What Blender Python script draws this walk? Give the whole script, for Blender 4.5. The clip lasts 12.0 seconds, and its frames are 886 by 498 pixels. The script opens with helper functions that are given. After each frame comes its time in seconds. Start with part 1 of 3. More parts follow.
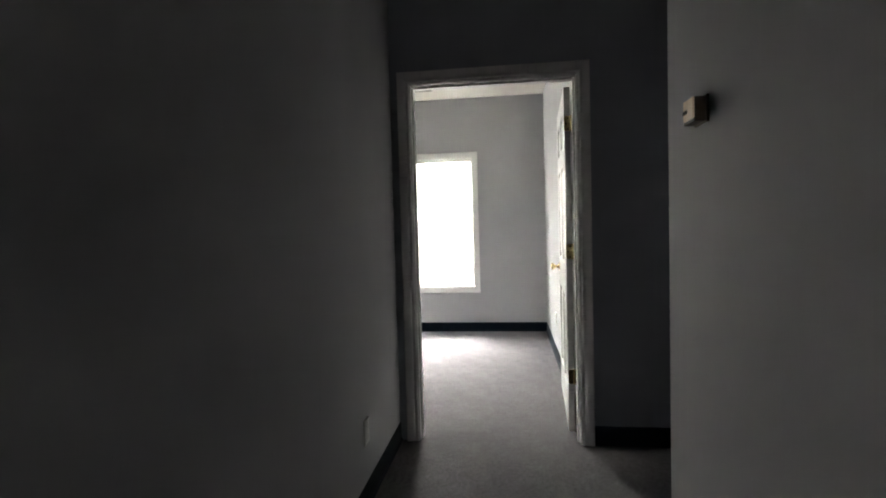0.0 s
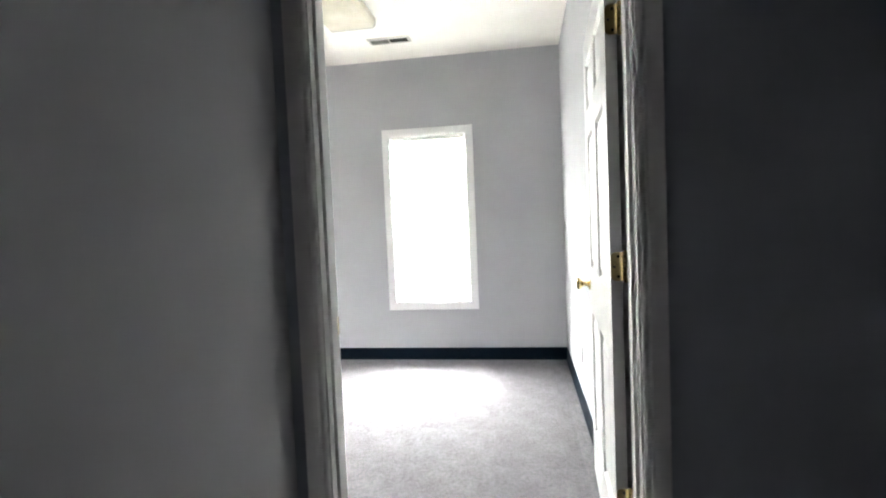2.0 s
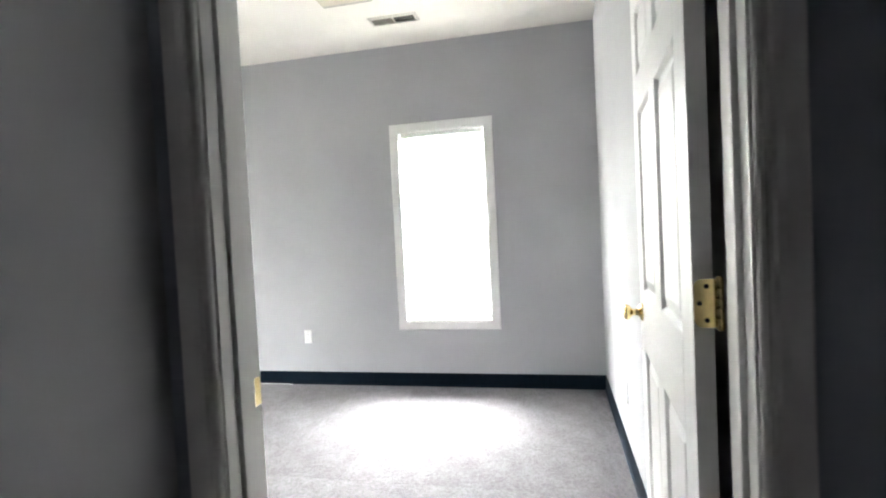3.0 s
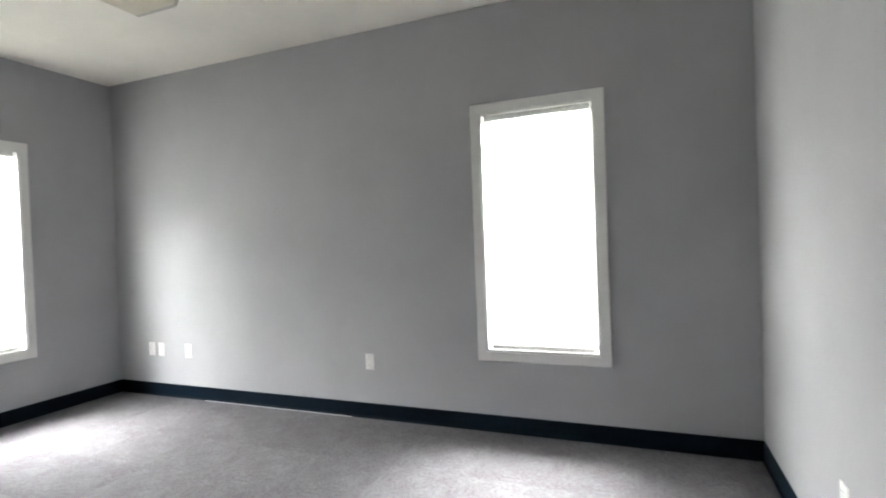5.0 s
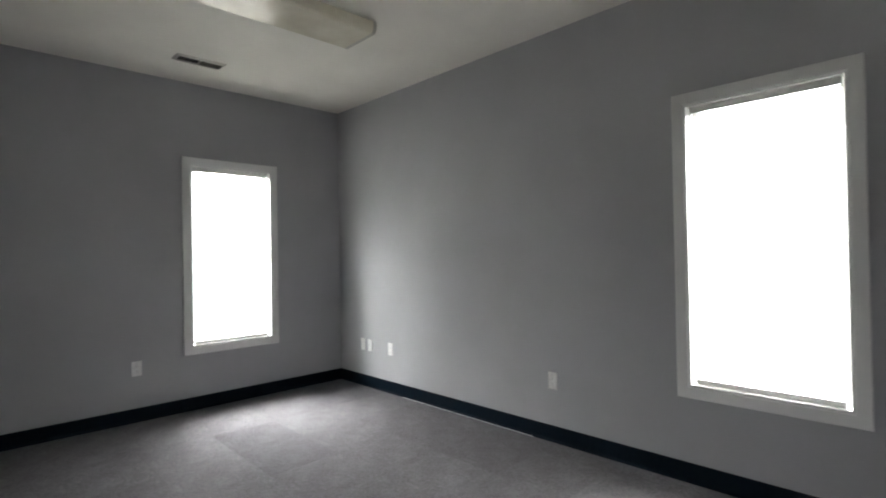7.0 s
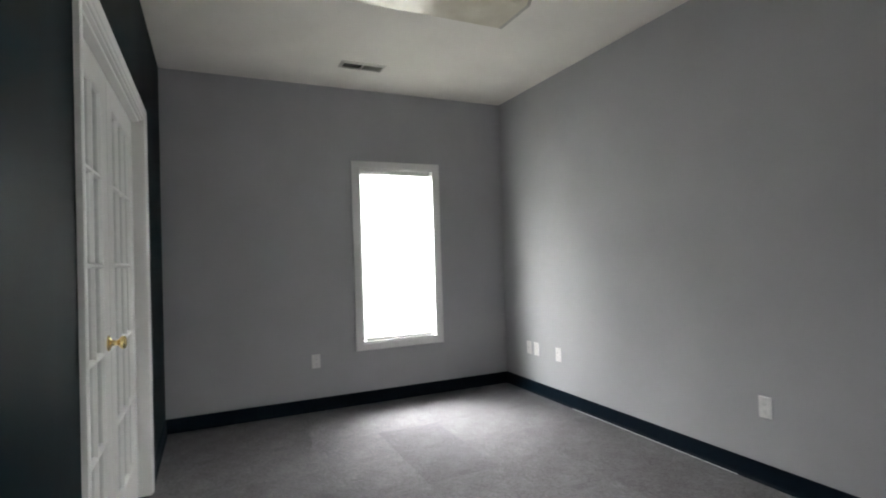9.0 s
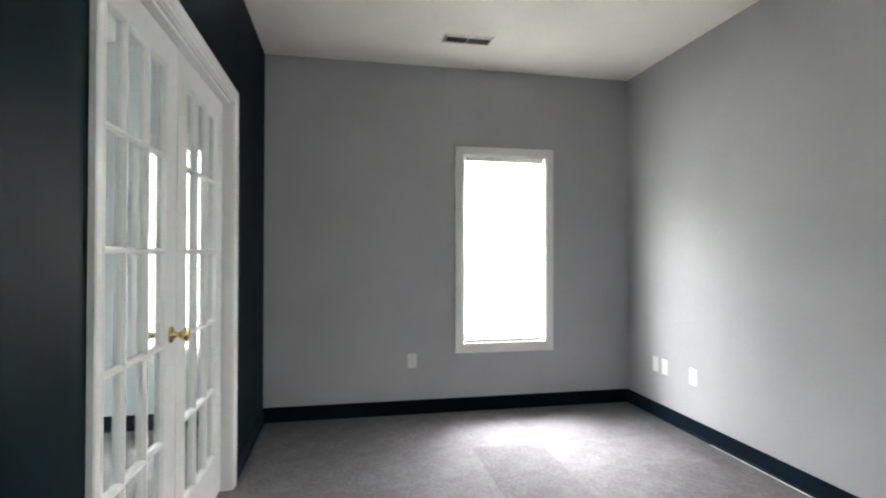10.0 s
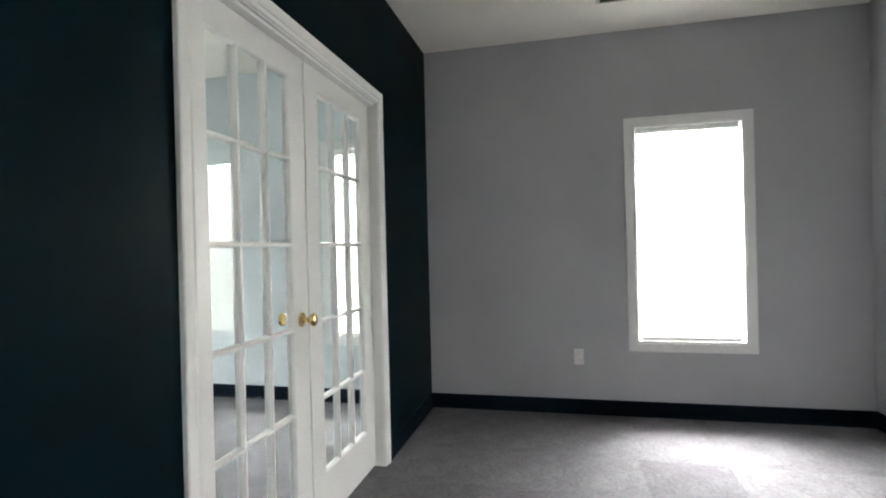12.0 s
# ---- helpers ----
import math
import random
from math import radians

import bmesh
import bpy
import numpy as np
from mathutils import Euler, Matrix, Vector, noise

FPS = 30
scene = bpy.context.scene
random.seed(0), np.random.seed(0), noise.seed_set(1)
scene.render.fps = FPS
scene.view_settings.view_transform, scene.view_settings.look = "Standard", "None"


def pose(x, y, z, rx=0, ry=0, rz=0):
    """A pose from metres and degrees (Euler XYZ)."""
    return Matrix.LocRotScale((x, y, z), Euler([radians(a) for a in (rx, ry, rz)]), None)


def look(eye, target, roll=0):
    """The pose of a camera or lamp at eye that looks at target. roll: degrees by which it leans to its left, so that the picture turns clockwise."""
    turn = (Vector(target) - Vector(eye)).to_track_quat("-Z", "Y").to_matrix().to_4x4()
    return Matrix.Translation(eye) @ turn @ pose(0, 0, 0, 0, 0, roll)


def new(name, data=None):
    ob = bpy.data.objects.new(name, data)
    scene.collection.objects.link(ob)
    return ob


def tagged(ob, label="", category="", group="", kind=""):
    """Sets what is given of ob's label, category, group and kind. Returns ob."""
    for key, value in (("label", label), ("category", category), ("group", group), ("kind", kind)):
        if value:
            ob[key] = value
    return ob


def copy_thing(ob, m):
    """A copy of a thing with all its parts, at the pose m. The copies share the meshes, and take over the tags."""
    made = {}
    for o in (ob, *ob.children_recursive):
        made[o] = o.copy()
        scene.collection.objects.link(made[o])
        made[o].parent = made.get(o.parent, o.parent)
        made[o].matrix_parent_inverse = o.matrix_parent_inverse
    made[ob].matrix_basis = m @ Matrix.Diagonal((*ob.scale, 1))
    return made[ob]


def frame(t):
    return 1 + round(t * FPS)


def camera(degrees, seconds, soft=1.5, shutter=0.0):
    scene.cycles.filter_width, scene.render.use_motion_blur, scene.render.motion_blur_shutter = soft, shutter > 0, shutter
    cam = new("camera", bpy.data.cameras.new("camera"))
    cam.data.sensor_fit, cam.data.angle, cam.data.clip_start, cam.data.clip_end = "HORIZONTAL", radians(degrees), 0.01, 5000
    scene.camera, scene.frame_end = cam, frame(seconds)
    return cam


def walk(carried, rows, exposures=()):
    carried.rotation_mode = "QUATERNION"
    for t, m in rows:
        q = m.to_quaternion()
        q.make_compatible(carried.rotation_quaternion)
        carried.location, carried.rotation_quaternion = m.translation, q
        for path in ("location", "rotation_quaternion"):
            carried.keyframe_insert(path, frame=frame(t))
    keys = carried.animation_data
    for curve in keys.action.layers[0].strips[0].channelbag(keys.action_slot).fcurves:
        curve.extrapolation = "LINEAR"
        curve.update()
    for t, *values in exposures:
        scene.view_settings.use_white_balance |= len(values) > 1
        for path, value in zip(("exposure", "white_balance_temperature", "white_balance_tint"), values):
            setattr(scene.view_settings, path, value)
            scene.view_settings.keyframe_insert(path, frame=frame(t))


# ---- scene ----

# ------------------------------------------------------------------ camera and walk
cam = camera(82.3, 12.0, soft=1.9, shutter=0.4)
PATH = [
    (0, (4.552, -5.943, 1.246), (4.291, -3.962, 1.158), -1.6),
    (0.5, (4.599, -5.611, 1.243), (4.331, -3.631, 1.158), -1.8),
    (1, (4.621, -5.228, 1.259), (4.324, -3.253, 1.16), -1.6),
    (1.5, (4.594, -4.91, 1.26), (4.319, -2.931, 1.161), -2.4),
    (2, (4.62, -4.525, 1.23), (4.303, -2.553, 1.134), -2.4),
    (2.5, (4.64, -4.219, 1.233), (4.269, -2.256, 1.157), -2.6),
    (4.5, (4.618, -3.209, 1.226), (3.974, -1.316, 1.177), -2.5),
    (5, (4.404, -3.131, 1.239), (3.661, -1.275, 1.209), -2.1),
    (5.5, (4.513, -2.941, 1.233), (3.521, -1.205, 1.225), -1.8),
    (6, (4.528, -2.9, 1.262), (3.365, -1.273, 1.271), -0.8),
    (6.5, (4.525, -2.898, 1.264), (3.215, -1.387, 1.279), -0.9),
    (8.5, (4.319, -2.666, 1.247), (2.584, -1.670, 1.275), -1.2),
    (9, (4.293, -2.621, 1.243), (2.476, -1.788, 1.276), -1.8),
    (9.5, (4.192, -2.472, 1.241), (2.299, -1.827, 1.270), -1.4),
    (10, (3.931, -2.374, 1.241), (1.969, -1.988, 1.263), 0.1),
    (10.5, (3.878, -2.151, 1.216), (1.878, -2.138, 1.246), -0.8),
    (11, (3.795, -1.905, 1.216), (1.831, -2.279, 1.231), 0.1),
    (11.5, (3.773, -1.921, 1.23), (1.842, -2.442, 1.224), -0.6),
    (12, (3.79, -1.957, 1.223), (1.842, -2.408, 1.219), -1.4),
]
EXPOSURES = [(0.0, 1.45, 6900, 11), (0.5, 1.8, 6750, 11), (1.0, 2.0, 6600, 10), (1.5, 2.1, 6500, 10), (2.5, 2.05, 6500, 10), (4.5, 1.1, 6500, 10),
             (5.5, 0.42, 6500, 10), (6.5, -0.1, 6500, 10), (8.5, -0.13, 6500, 10), (9.0, 0.1, 6500, 10), (9.5, 0.45, 6500, 10), (10.0, 0.65, 6500, 10),
             (10.5, 0.64, 6500, 10), (11.0, 0.6, 6500, 10), (12.0, 0.58, 6500, 10)]
walk(cam, [(t, look(eye, target, roll)) for t, eye, target, roll in PATH], EXPOSURES)

# ------------------------------------------------------------------ plan (metres)
H = 2.727                      # ceiling
ROOM_E, ROOM_S = 4.965, -2.95  # office: west wall x = 0, north wall y = 0
T = 0.12                       # partition thickness
TX = 0.16                      # outer wall thickness
HALL_W, HALL_E = 3.893, 5.08
HALL_N, HALL_S = ROOM_S - T, -7.5
CORNER = -4.17                 # where the hall widens to the east
# unseen end of the side branch, placed far off to cut bounced light
RECESS_E = 9.0
BACK_S = -6.6                  # far side of the neighbouring office
WIN_Z = (0.52, 2.045)
WIN_N = (3.434, 4.140)         # along x
WIN_W = (-1.444, -0.738)       # along y
WIN_B = (-3.775, -3.155)       # neighbouring office, along y
WIN_C = (1.1, 2.7)             # neighbouring office, unseen south window added for its light, along x
FD = (1.091, 2.566)            # french doors, along x
FD_TOP = 2.045
ED = (4.010, 4.925)            # entry door, along x
ED_TOP = 2.05

# ------------------------------------------------------------------ world, sun, daylight at the windows
world = bpy.data.worlds.new("overcast_sky")
scene.world = world
world.use_nodes = True
wn = world.node_tree
sky = wn.nodes.new("ShaderNodeTexSky")
sky.sky_type = "NISHITA"
sky.sun_disc = False
sky.sun_elevation = radians(52)
sky.sun_rotation = radians(150)
wn.links.new(sky.outputs[0], wn.nodes["Background"].inputs[0])
wn.nodes["Background"].inputs[1].default_value = 0.12

sun_data = bpy.data.lights.new("sun", "SUN")
sun_data.energy, sun_data.angle, sun_data.color = 4.0, radians(10), (1.0, 0.96, 0.9)
sun = new("sun", sun_data)
sun.matrix_world = look((6.0, -7.0, 14.0), (0, 0, 0))

MID_L, HIGH_L = 54.0, 130.0
SKY_C = (1.0, 0.99, 0.985)


def daylight(eye, target, width, height, radiance, colour):
    """Sky light standing outside a window, looking in."""
    d = bpy.data.lights.new("window_daylight", "AREA")
    d.shape, d.size, d.size_y = "RECTANGLE", width, height
    d.energy = radiance * math.pi * width * height
    d.color = colour
    ob = new("window_daylight", d)
    ob.matrix_world = look(eye, target)


def window_light(mid, out, gain=1.0, colour=SKY_C, high=1.0):
    """The middle and the high part of the overcast sky before a window at mid, whose outward direction is out."""
    o = Vector(out)
    m = Vector((*mid, 0.0))
    daylight(m + o * (TX + 1.5) + Vector((0, 0, 2.2)), m + Vector((0, 0, 1.25)), 6.0, 2.0, MID_L * gain, colour)
    daylight(m + o * (TX + 1.2) + Vector((0, 0, 3.4)), m - o * 0.6, 1.5, 2.6, HIGH_L * gain * high, colour)


window_light((sum(WIN_N) / 2, 0), (0, 1, 0), high=0.95)
window_light((0, sum(WIN_W) / 2), (-1, 0, 0), 0.78, high=2.0)
# added lamps at the unseen south window, to brighten the neighbouring office
window_light((sum(WIN_C) / 2, BACK_S - T + TX), (0, -1, 0), 0.7)
window_light((0, sum(WIN_B) / 2), (-1, 0, 0), 0.5)


# ------------------------------------------------------------------ materials
def nodes_of(name):
    m = bpy.data.materials.new(name)
    m.use_nodes = True
    return m, m.node_tree, m.node_tree.nodes["Principled BSDF"]


def add(nt, kind, **inputs):
    n = nt.nodes.new(kind)
    for k, v in inputs.items():
        n.inputs[k].default_value = v
    return n


def mixed(nt, factor, a, b):
    m = nt.nodes.new("ShaderNodeMix")
    m.data_type = "RGBA"
    m.inputs["A"].default_value = (*a, 1)
    m.inputs["B"].default_value = (*b, 1)
    nt.links.new(factor, m.inputs["Factor"])
    return m


def ramp(nt, value, lo, hi):
    n = nt.nodes.new("ShaderNodeMapRange")
    n.inputs["From Min"].default_value, n.inputs["From Max"].default_value = lo, hi
    nt.links.new(value, n.inputs["Value"])
    return n.outputs[0]


def painted(name, colour, rough=0.55, grain=160.0, relief=0.06, drift=0.05, specular=0.4):
    """Rolled wall paint: fine orange-peel relief and a slow drift of tone."""
    m, nt, p = nodes_of(name)
    tc = nt.nodes.new("ShaderNodeTexCoord")
    slow = add(nt, "ShaderNodeTexNoise", Scale=1.7, Detail=4.0)
    fine = add(nt, "ShaderNodeTexNoise", Scale=grain, Detail=2.0)
    for n in (slow, fine):
        nt.links.new(tc.outputs["Object"], n.inputs["Vector"])
    a = tuple(c * (1 - drift) for c in colour)
    b = tuple(min(1, c * (1 + drift)) for c in colour)
    c = mixed(nt, ramp(nt, slow.outputs[0], 0.3, 0.7), a, b)
    nt.links.new(c.outputs["Result"], p.inputs["Base Color"])
    r = nt.nodes.new("ShaderNodeMapRange")
    r.inputs["To Min"].default_value, r.inputs["To Max"].default_value = rough - 0.06, rough + 0.06
    nt.links.new(slow.outputs[0], r.inputs["Value"])
    nt.links.new(r.outputs[0], p.inputs["Roughness"])
    p.inputs["Specular IOR Level"].default_value = specular
    bump = add(nt, "ShaderNodeBump", Strength=relief, Distance=0.002)
    nt.links.new(fine.outputs[0], bump.inputs["Height"])
    nt.links.new(bump.outputs[0], p.inputs["Normal"])
    return m


def carpet(name, tone_of_pile):
    """Low loop-pile carpet: speckle of several browns and greys, loops as relief, tone changing a little from tile to tile."""
    m, nt, p = nodes_of(name)
    tc = nt.nodes.new("ShaderNodeTexCoord")
    info = nt.nodes.new("ShaderNodeObjectInfo")
    loops = add(nt, "ShaderNodeTexVoronoi", Scale=260.0)
    speck = add(nt, "ShaderNodeTexNoise", Scale=120.0, Detail=6.0, Roughness=0.75)
    wear = add(nt, "ShaderNodeTexNoise", Scale=6.5, Detail=8.0, Roughness=0.68)
    for n in (loops, speck, wear):
        nt.links.new(tc.outputs["Object"], n.inputs["Vector"])
    clump = add(nt, "ShaderNodeTexNoise", Scale=48.0, Detail=3.0, Roughness=0.7)
    nt.links.new(tc.outputs["Object"], clump.inputs["Vector"])
    both = nt.nodes.new("ShaderNodeMath")
    both.operation = "MULTIPLY_ADD"
    both.inputs[1].default_value = 0.6
    nt.links.new(clump.outputs[0], both.inputs[0])
    half = nt.nodes.new("ShaderNodeMath")
    half.operation = "MULTIPLY"
    half.inputs[1].default_value = 0.4
    nt.links.new(speck.outputs[0], half.inputs[0])
    nt.links.new(half.outputs[0], both.inputs[2])
    base = mixed(nt, ramp(nt, both.outputs[0], 0.32, 0.68), (0.052, 0.0500, 0.0530), (0.172, 0.166, 0.175))
    worn = nt.nodes.new("ShaderNodeMix")
    worn.data_type, worn.blend_type = "RGBA", "MULTIPLY"
    worn.inputs["Factor"].default_value = 1.0
    nt.links.new(base.outputs["Result"], worn.inputs["A"])
    tone = mixed(nt, ramp(nt, wear.outputs[0], 0.34, 0.66), (0.74, 0.735, 0.73), (1.16, 1.16, 1.16))
    nt.links.new(tone.outputs["Result"], worn.inputs["B"])
    each = nt.nodes.new("ShaderNodeMix")
    each.data_type, each.blend_type = "RGBA", "MULTIPLY"
    each.inputs["Factor"].default_value = 1.0
    nt.links.new(worn.outputs["Result"], each.inputs["A"])
    shade = mixed(nt, info.outputs["Random"], tuple(0.86 * c for c in tone_of_pile), tuple(1.08 * c for c in tone_of_pile))
    nt.links.new(shade.outputs["Result"], each.inputs["B"])
    nt.links.new(each.outputs["Result"], p.inputs["Base Color"])
    p.inputs["Roughness"].default_value = 0.95
    p.inputs["Specular IOR Level"].default_value = 0.15
    p.inputs["Sheen Weight"].default_value = 0.12
    bump = add(nt, "ShaderNodeBump", Strength=0.7, Distance=0.004)
    nt.links.new(loops.outputs["Distance"], bump.inputs["Height"])
    nt.links.new(bump.outputs[0], p.inputs["Normal"])
    return m


def plain(name, colour, rough, metal=0.0, smudge=0.12):
    m, nt, p = nodes_of(name)
    tc = nt.nodes.new("ShaderNodeTexCoord")
    n = add(nt, "ShaderNodeTexNoise", Scale=35.0, Detail=4.0)
    nt.links.new(tc.outputs["Object"], n.inputs["Vector"])
    c = mixed(nt, ramp(nt, n.outputs[0], 0.3, 0.7), tuple(x * (1 - smudge) for x in colour), tuple(min(1, x * (1 + smudge / 2)) for x in colour))
    nt.links.new(c.outputs["Result"], p.inputs["Base Color"])
    r = nt.nodes.new("ShaderNodeMapRange")
    r.inputs["To Min"].default_value, r.inputs["To Max"].default_value = rough * 0.8, min(1.0, rough * 1.2)
    nt.links.new(n.outputs[0], r.inputs["Value"])
    nt.links.new(r.outputs[0], p.inputs["Roughness"])
    p.inputs["Metallic"].default_value = metal
    return m


def clear_glass():
    m = bpy.data.materials.new("glass")
    m.use_nodes = True
    nt = m.node_tree
    nt.nodes.remove(nt.nodes["Principled BSDF"])
    see = nt.nodes.new("ShaderNodeBsdfTransparent")
    see.inputs[0].default_value = (0.962, 0.975, 0.975, 1)
    shine = nt.nodes.new("ShaderNodeBsdfGlossy")
    shine.inputs["Roughness"].default_value = 0.0
    lw = nt.nodes.new("ShaderNodeLayerWeight")
    lw.inputs["Blend"].default_value = 0.5
    power = nt.nodes.new("ShaderNodeMath")
    power.operation = "POWER"
    power.inputs[1].default_value = 5.0
    nt.links.new(lw.outputs["Facing"], power.inputs[0])
    fr = nt.nodes.new("ShaderNodeMath")
    fr.operation = "MULTIPLY_ADD"
    fr.inputs[1].default_value, fr.inputs[2].default_value = 0.955, 0.045
    nt.links.new(power.outputs[0], fr.inputs[0])
    mix = nt.nodes.new("ShaderNodeMixShader")
    nt.links.new(fr.outputs[0], mix.inputs[0])
    nt.links.new(see.outputs[0], mix.inputs[1])
    nt.links.new(shine.outputs[0], mix.inputs[2])
    nt.links.new(mix.outputs[0], nt.nodes["Material Output"].inputs[0])
    return m


def acrylic():
    """Off-white prismatic lens of a fluorescent fitting: slightly translucent, fine ribs."""
    m, nt, p = nodes_of("acrylic_lens")
    tc = nt.nodes.new("ShaderNodeTexCoord")
    w = add(nt, "ShaderNodeTexWave", Scale=60.0)
    w.bands_direction = "X"
    nt.links.new(tc.outputs["Object"], w.inputs["Vector"])
    n = add(nt, "ShaderNodeTexNoise", Scale=5.0, Detail=3.0)
    nt.links.new(tc.outputs["Object"], n.inputs["Vector"])
    c = mixed(nt, ramp(nt, n.outputs[0], 0.3, 0.7), (0.70, 0.65, 0.53), (0.86, 0.82, 0.71))
    nt.links.new(c.outputs["Result"], p.inputs["Base Color"])
    p.inputs["Roughness"].default_value = 0.22
    p.inputs["Subsurface Weight"].default_value = 0.0
    bump = add(nt, "ShaderNodeBump", Strength=0.05, Distance=0.001)
    nt.links.new(w.outputs[0], bump.inputs["Height"])
    nt.links.new(bump.outputs[0], p.inputs["Normal"])
    return m


def vinyl(name, through_light):
    """White vinyl that lets a share of the light through."""
    m, nt, p = nodes_of(name)
    p.inputs["Base Color"].default_value = (0.88, 0.88, 0.86, 1)
    p.inputs["Roughness"].default_value = 0.45
    tr = nt.nodes.new("ShaderNodeBsdfTranslucent")
    tr.inputs[0].default_value = (0.82, 0.82, 0.79, 1)
    mix = nt.nodes.new("ShaderNodeMixShader")
    mix.inputs[0].default_value = through_light
    nt.links.new(p.outputs[0], mix.inputs[1])
    nt.links.new(tr.outputs[0], mix.inputs[2])
    nt.links.new(mix.outputs[0], nt.nodes["Material Output"].inputs[0])
    return m


GREY = painted("grey_wall_paint", (0.425, 0.430, 0.444), rough=0.75, specular=0.25)
SLATE = painted("blue_grey_hall_paint", (0.365, 0.395, 0.445), rough=0.75, specular=0.25)
AQUA = painted("pale_aqua_paint", (0.60, 0.665, 0.685), rough=0.75, specular=0.25)
TEAL = painted("dark_teal_paint", (0.0002, 0.0058, 0.0082), rough=0.45, drift=0.12, relief=0.08, specular=0.045)
CEIL = painted("ceiling_paint", (0.885, 0.86, 0.81), rough=0.8, grain=90, relief=0.12, specular=0.2)
WHITE = painted("white_trim_paint", (0.79, 0.79, 0.78), rough=0.42, grain=60, relief=0.03, drift=0.03, specular=0.35)
# door white, toned a little darker than the trim white
DOOR_WHITE = painted("greyer_white_door_paint", (0.69, 0.69, 0.68), rough=0.42, grain=60, relief=0.03, drift=0.04, specular=0.35)
ENAMEL = painted("white_gloss_enamel", (0.80, 0.80, 0.79), rough=0.3, grain=60, relief=0.02, drift=0.03, specular=0.6)
RUBBER = painted("dark_blue_rubber_base", (0.0008, 0.0062, 0.0135), rough=0.55, grain=200, relief=0.03, drift=0.15, specular=0.1)
CARPET = carpet("carpet", (1.0, 1.0, 1.0))
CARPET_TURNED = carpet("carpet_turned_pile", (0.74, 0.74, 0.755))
SUBFLOOR = plain("carpet_backing", (0.05, 0.045, 0.045), 0.9)
BRASS = plain("polished_brass", (0.85, 0.67, 0.33), 0.15, 1.0)
STEEL = plain("zinc_screw", (0.55, 0.54, 0.52), 0.35, 1.0)
PLASTIC = plain("white_plastic", (0.80, 0.80, 0.78), 0.35)
BEIGE = plain("ivory_plastic", (0.78, 0.62, 0.43), 0.4)
BROWN = plain("brown_plastic", (0.060, 0.042, 0.028), 0.5)
DARK = plain("dark_slot", (0.012, 0.012, 0.012), 0.7)
SLOT = plain("grey_slot", (0.16, 0.16, 0.15), 0.7)
DUCT = plain("duct_shade", (0.03, 0.03, 0.028), 0.8)
# louvre steel coloured darker for the shade between the blades
LOUVRE = plain("shaded_louvre_steel", (0.26, 0.25, 0.22), 0.5)
VENT = plain("enamelled_vent_steel", (0.62, 0.60, 0.56), 0.4)
VINYL = plain("white_window_vinyl", (0.80, 0.80, 0.79), 0.4)
SLAT = vinyl("thin_slat_vinyl", 0.7)
RAIL = vinyl("thick_rail_vinyl", 0.06)
GLASS = clear_glass()
LENS = acrylic()
CAP = plain("greyed_acrylic", (0.50, 0.48, 0.43), 0.3)
PAN = plain("white_enamel", (0.74, 0.74, 0.72), 0.35)
CONCRETE = painted("pale_concrete", (0.45, 0.44, 0.41), rough=0.85, grain=30, relief=0.3, drift=0.15)
WAND = plain("clear_grey_wand", (0.5, 0.5, 0.5), 0.3)


# ------------------------------------------------------------------ building helpers
def box(x0, y0, z0, x1, y1, z1, bevel=0.0, bm=None):
    bm = bm or bmesh.new()
    vs = [bm.verts.new((x, y, z)) for z in (z0, z1) for y in (y0, y1) for x in (x0, x1)]
    fs = [bm.faces.new([vs[i] for i in q]) for q in ((0, 2, 3, 1), (4, 5, 7, 6), (0, 1, 5, 4), (1, 3, 7, 5), (3, 2, 6, 7), (2, 0, 4, 6))]
    if bevel:
        es = {e for f in fs for e in f.edges}
        bmesh.ops.bevel(bm, geom=list(es), offset=bevel, segments=2, profile=0.6, affect="EDGES")
    return bm


def lathe(profile, axis="y", steps=28, bm=None, centre=(0, 0, 0)):
    """A turned shape: profile of (along the axis, radius)."""
    bm = bm or bmesh.new()
    rings = []
    for a, r in profile:
        ring = []
        for i in range(steps):
            u, v = r * math.cos(2 * math.pi * i / steps), r * math.sin(2 * math.pi * i / steps)
            q = {"x": (a, u, v), "y": (v, a, u), "z": (u, v, a)}[axis]
            ring.append(bm.verts.new(Vector(q) + Vector(centre)))
        rings.append(ring)
    for p, q in zip(rings, rings[1:]):
        for i in range(steps):
            f = bm.faces.new((p[i], p[(i + 1) % steps], q[(i + 1) % steps], q[i]))
            f.smooth = True
    bm.faces.new(rings[0][::-1])
    bm.faces.new(rings[-1])
    return bm


def extrude(profile, start, end, place, mitre=(0, 0), bm=None):
    """A closed profile of (u, v) run from start to end along s; place(s, u, v) gives the point. mitre: how far each end moves per unit of u."""
    bm = bm or bmesh.new()
    a = [bm.verts.new(place(start + mitre[0] * u, u, v)) for u, v in profile]
    b = [bm.verts.new(place(end + mitre[1] * u, u, v)) for u, v in profile]
    n = len(profile)
    for i in range(n):
        bm.faces.new((a[i], a[(i + 1) % n], b[(i + 1) % n], b[i]))
    bm.faces.new(a[::-1])
    bm.faces.new(b)
    return bm


def mesh_from(bm, name, material):
    bmesh.ops.recalc_face_normals(bm, faces=bm.faces)
    me = bpy.data.meshes.new(name)
    bm.to_mesh(me)
    bm.free()
    for m in material if isinstance(material, (list, tuple)) else [material]:
        me.materials.append(m)
    return me


def part(name, bm, material, parent, label=""):
    ob = new(name, mesh_from(bm, name, material))
    ob.parent = parent
    return tagged(ob, label=label)


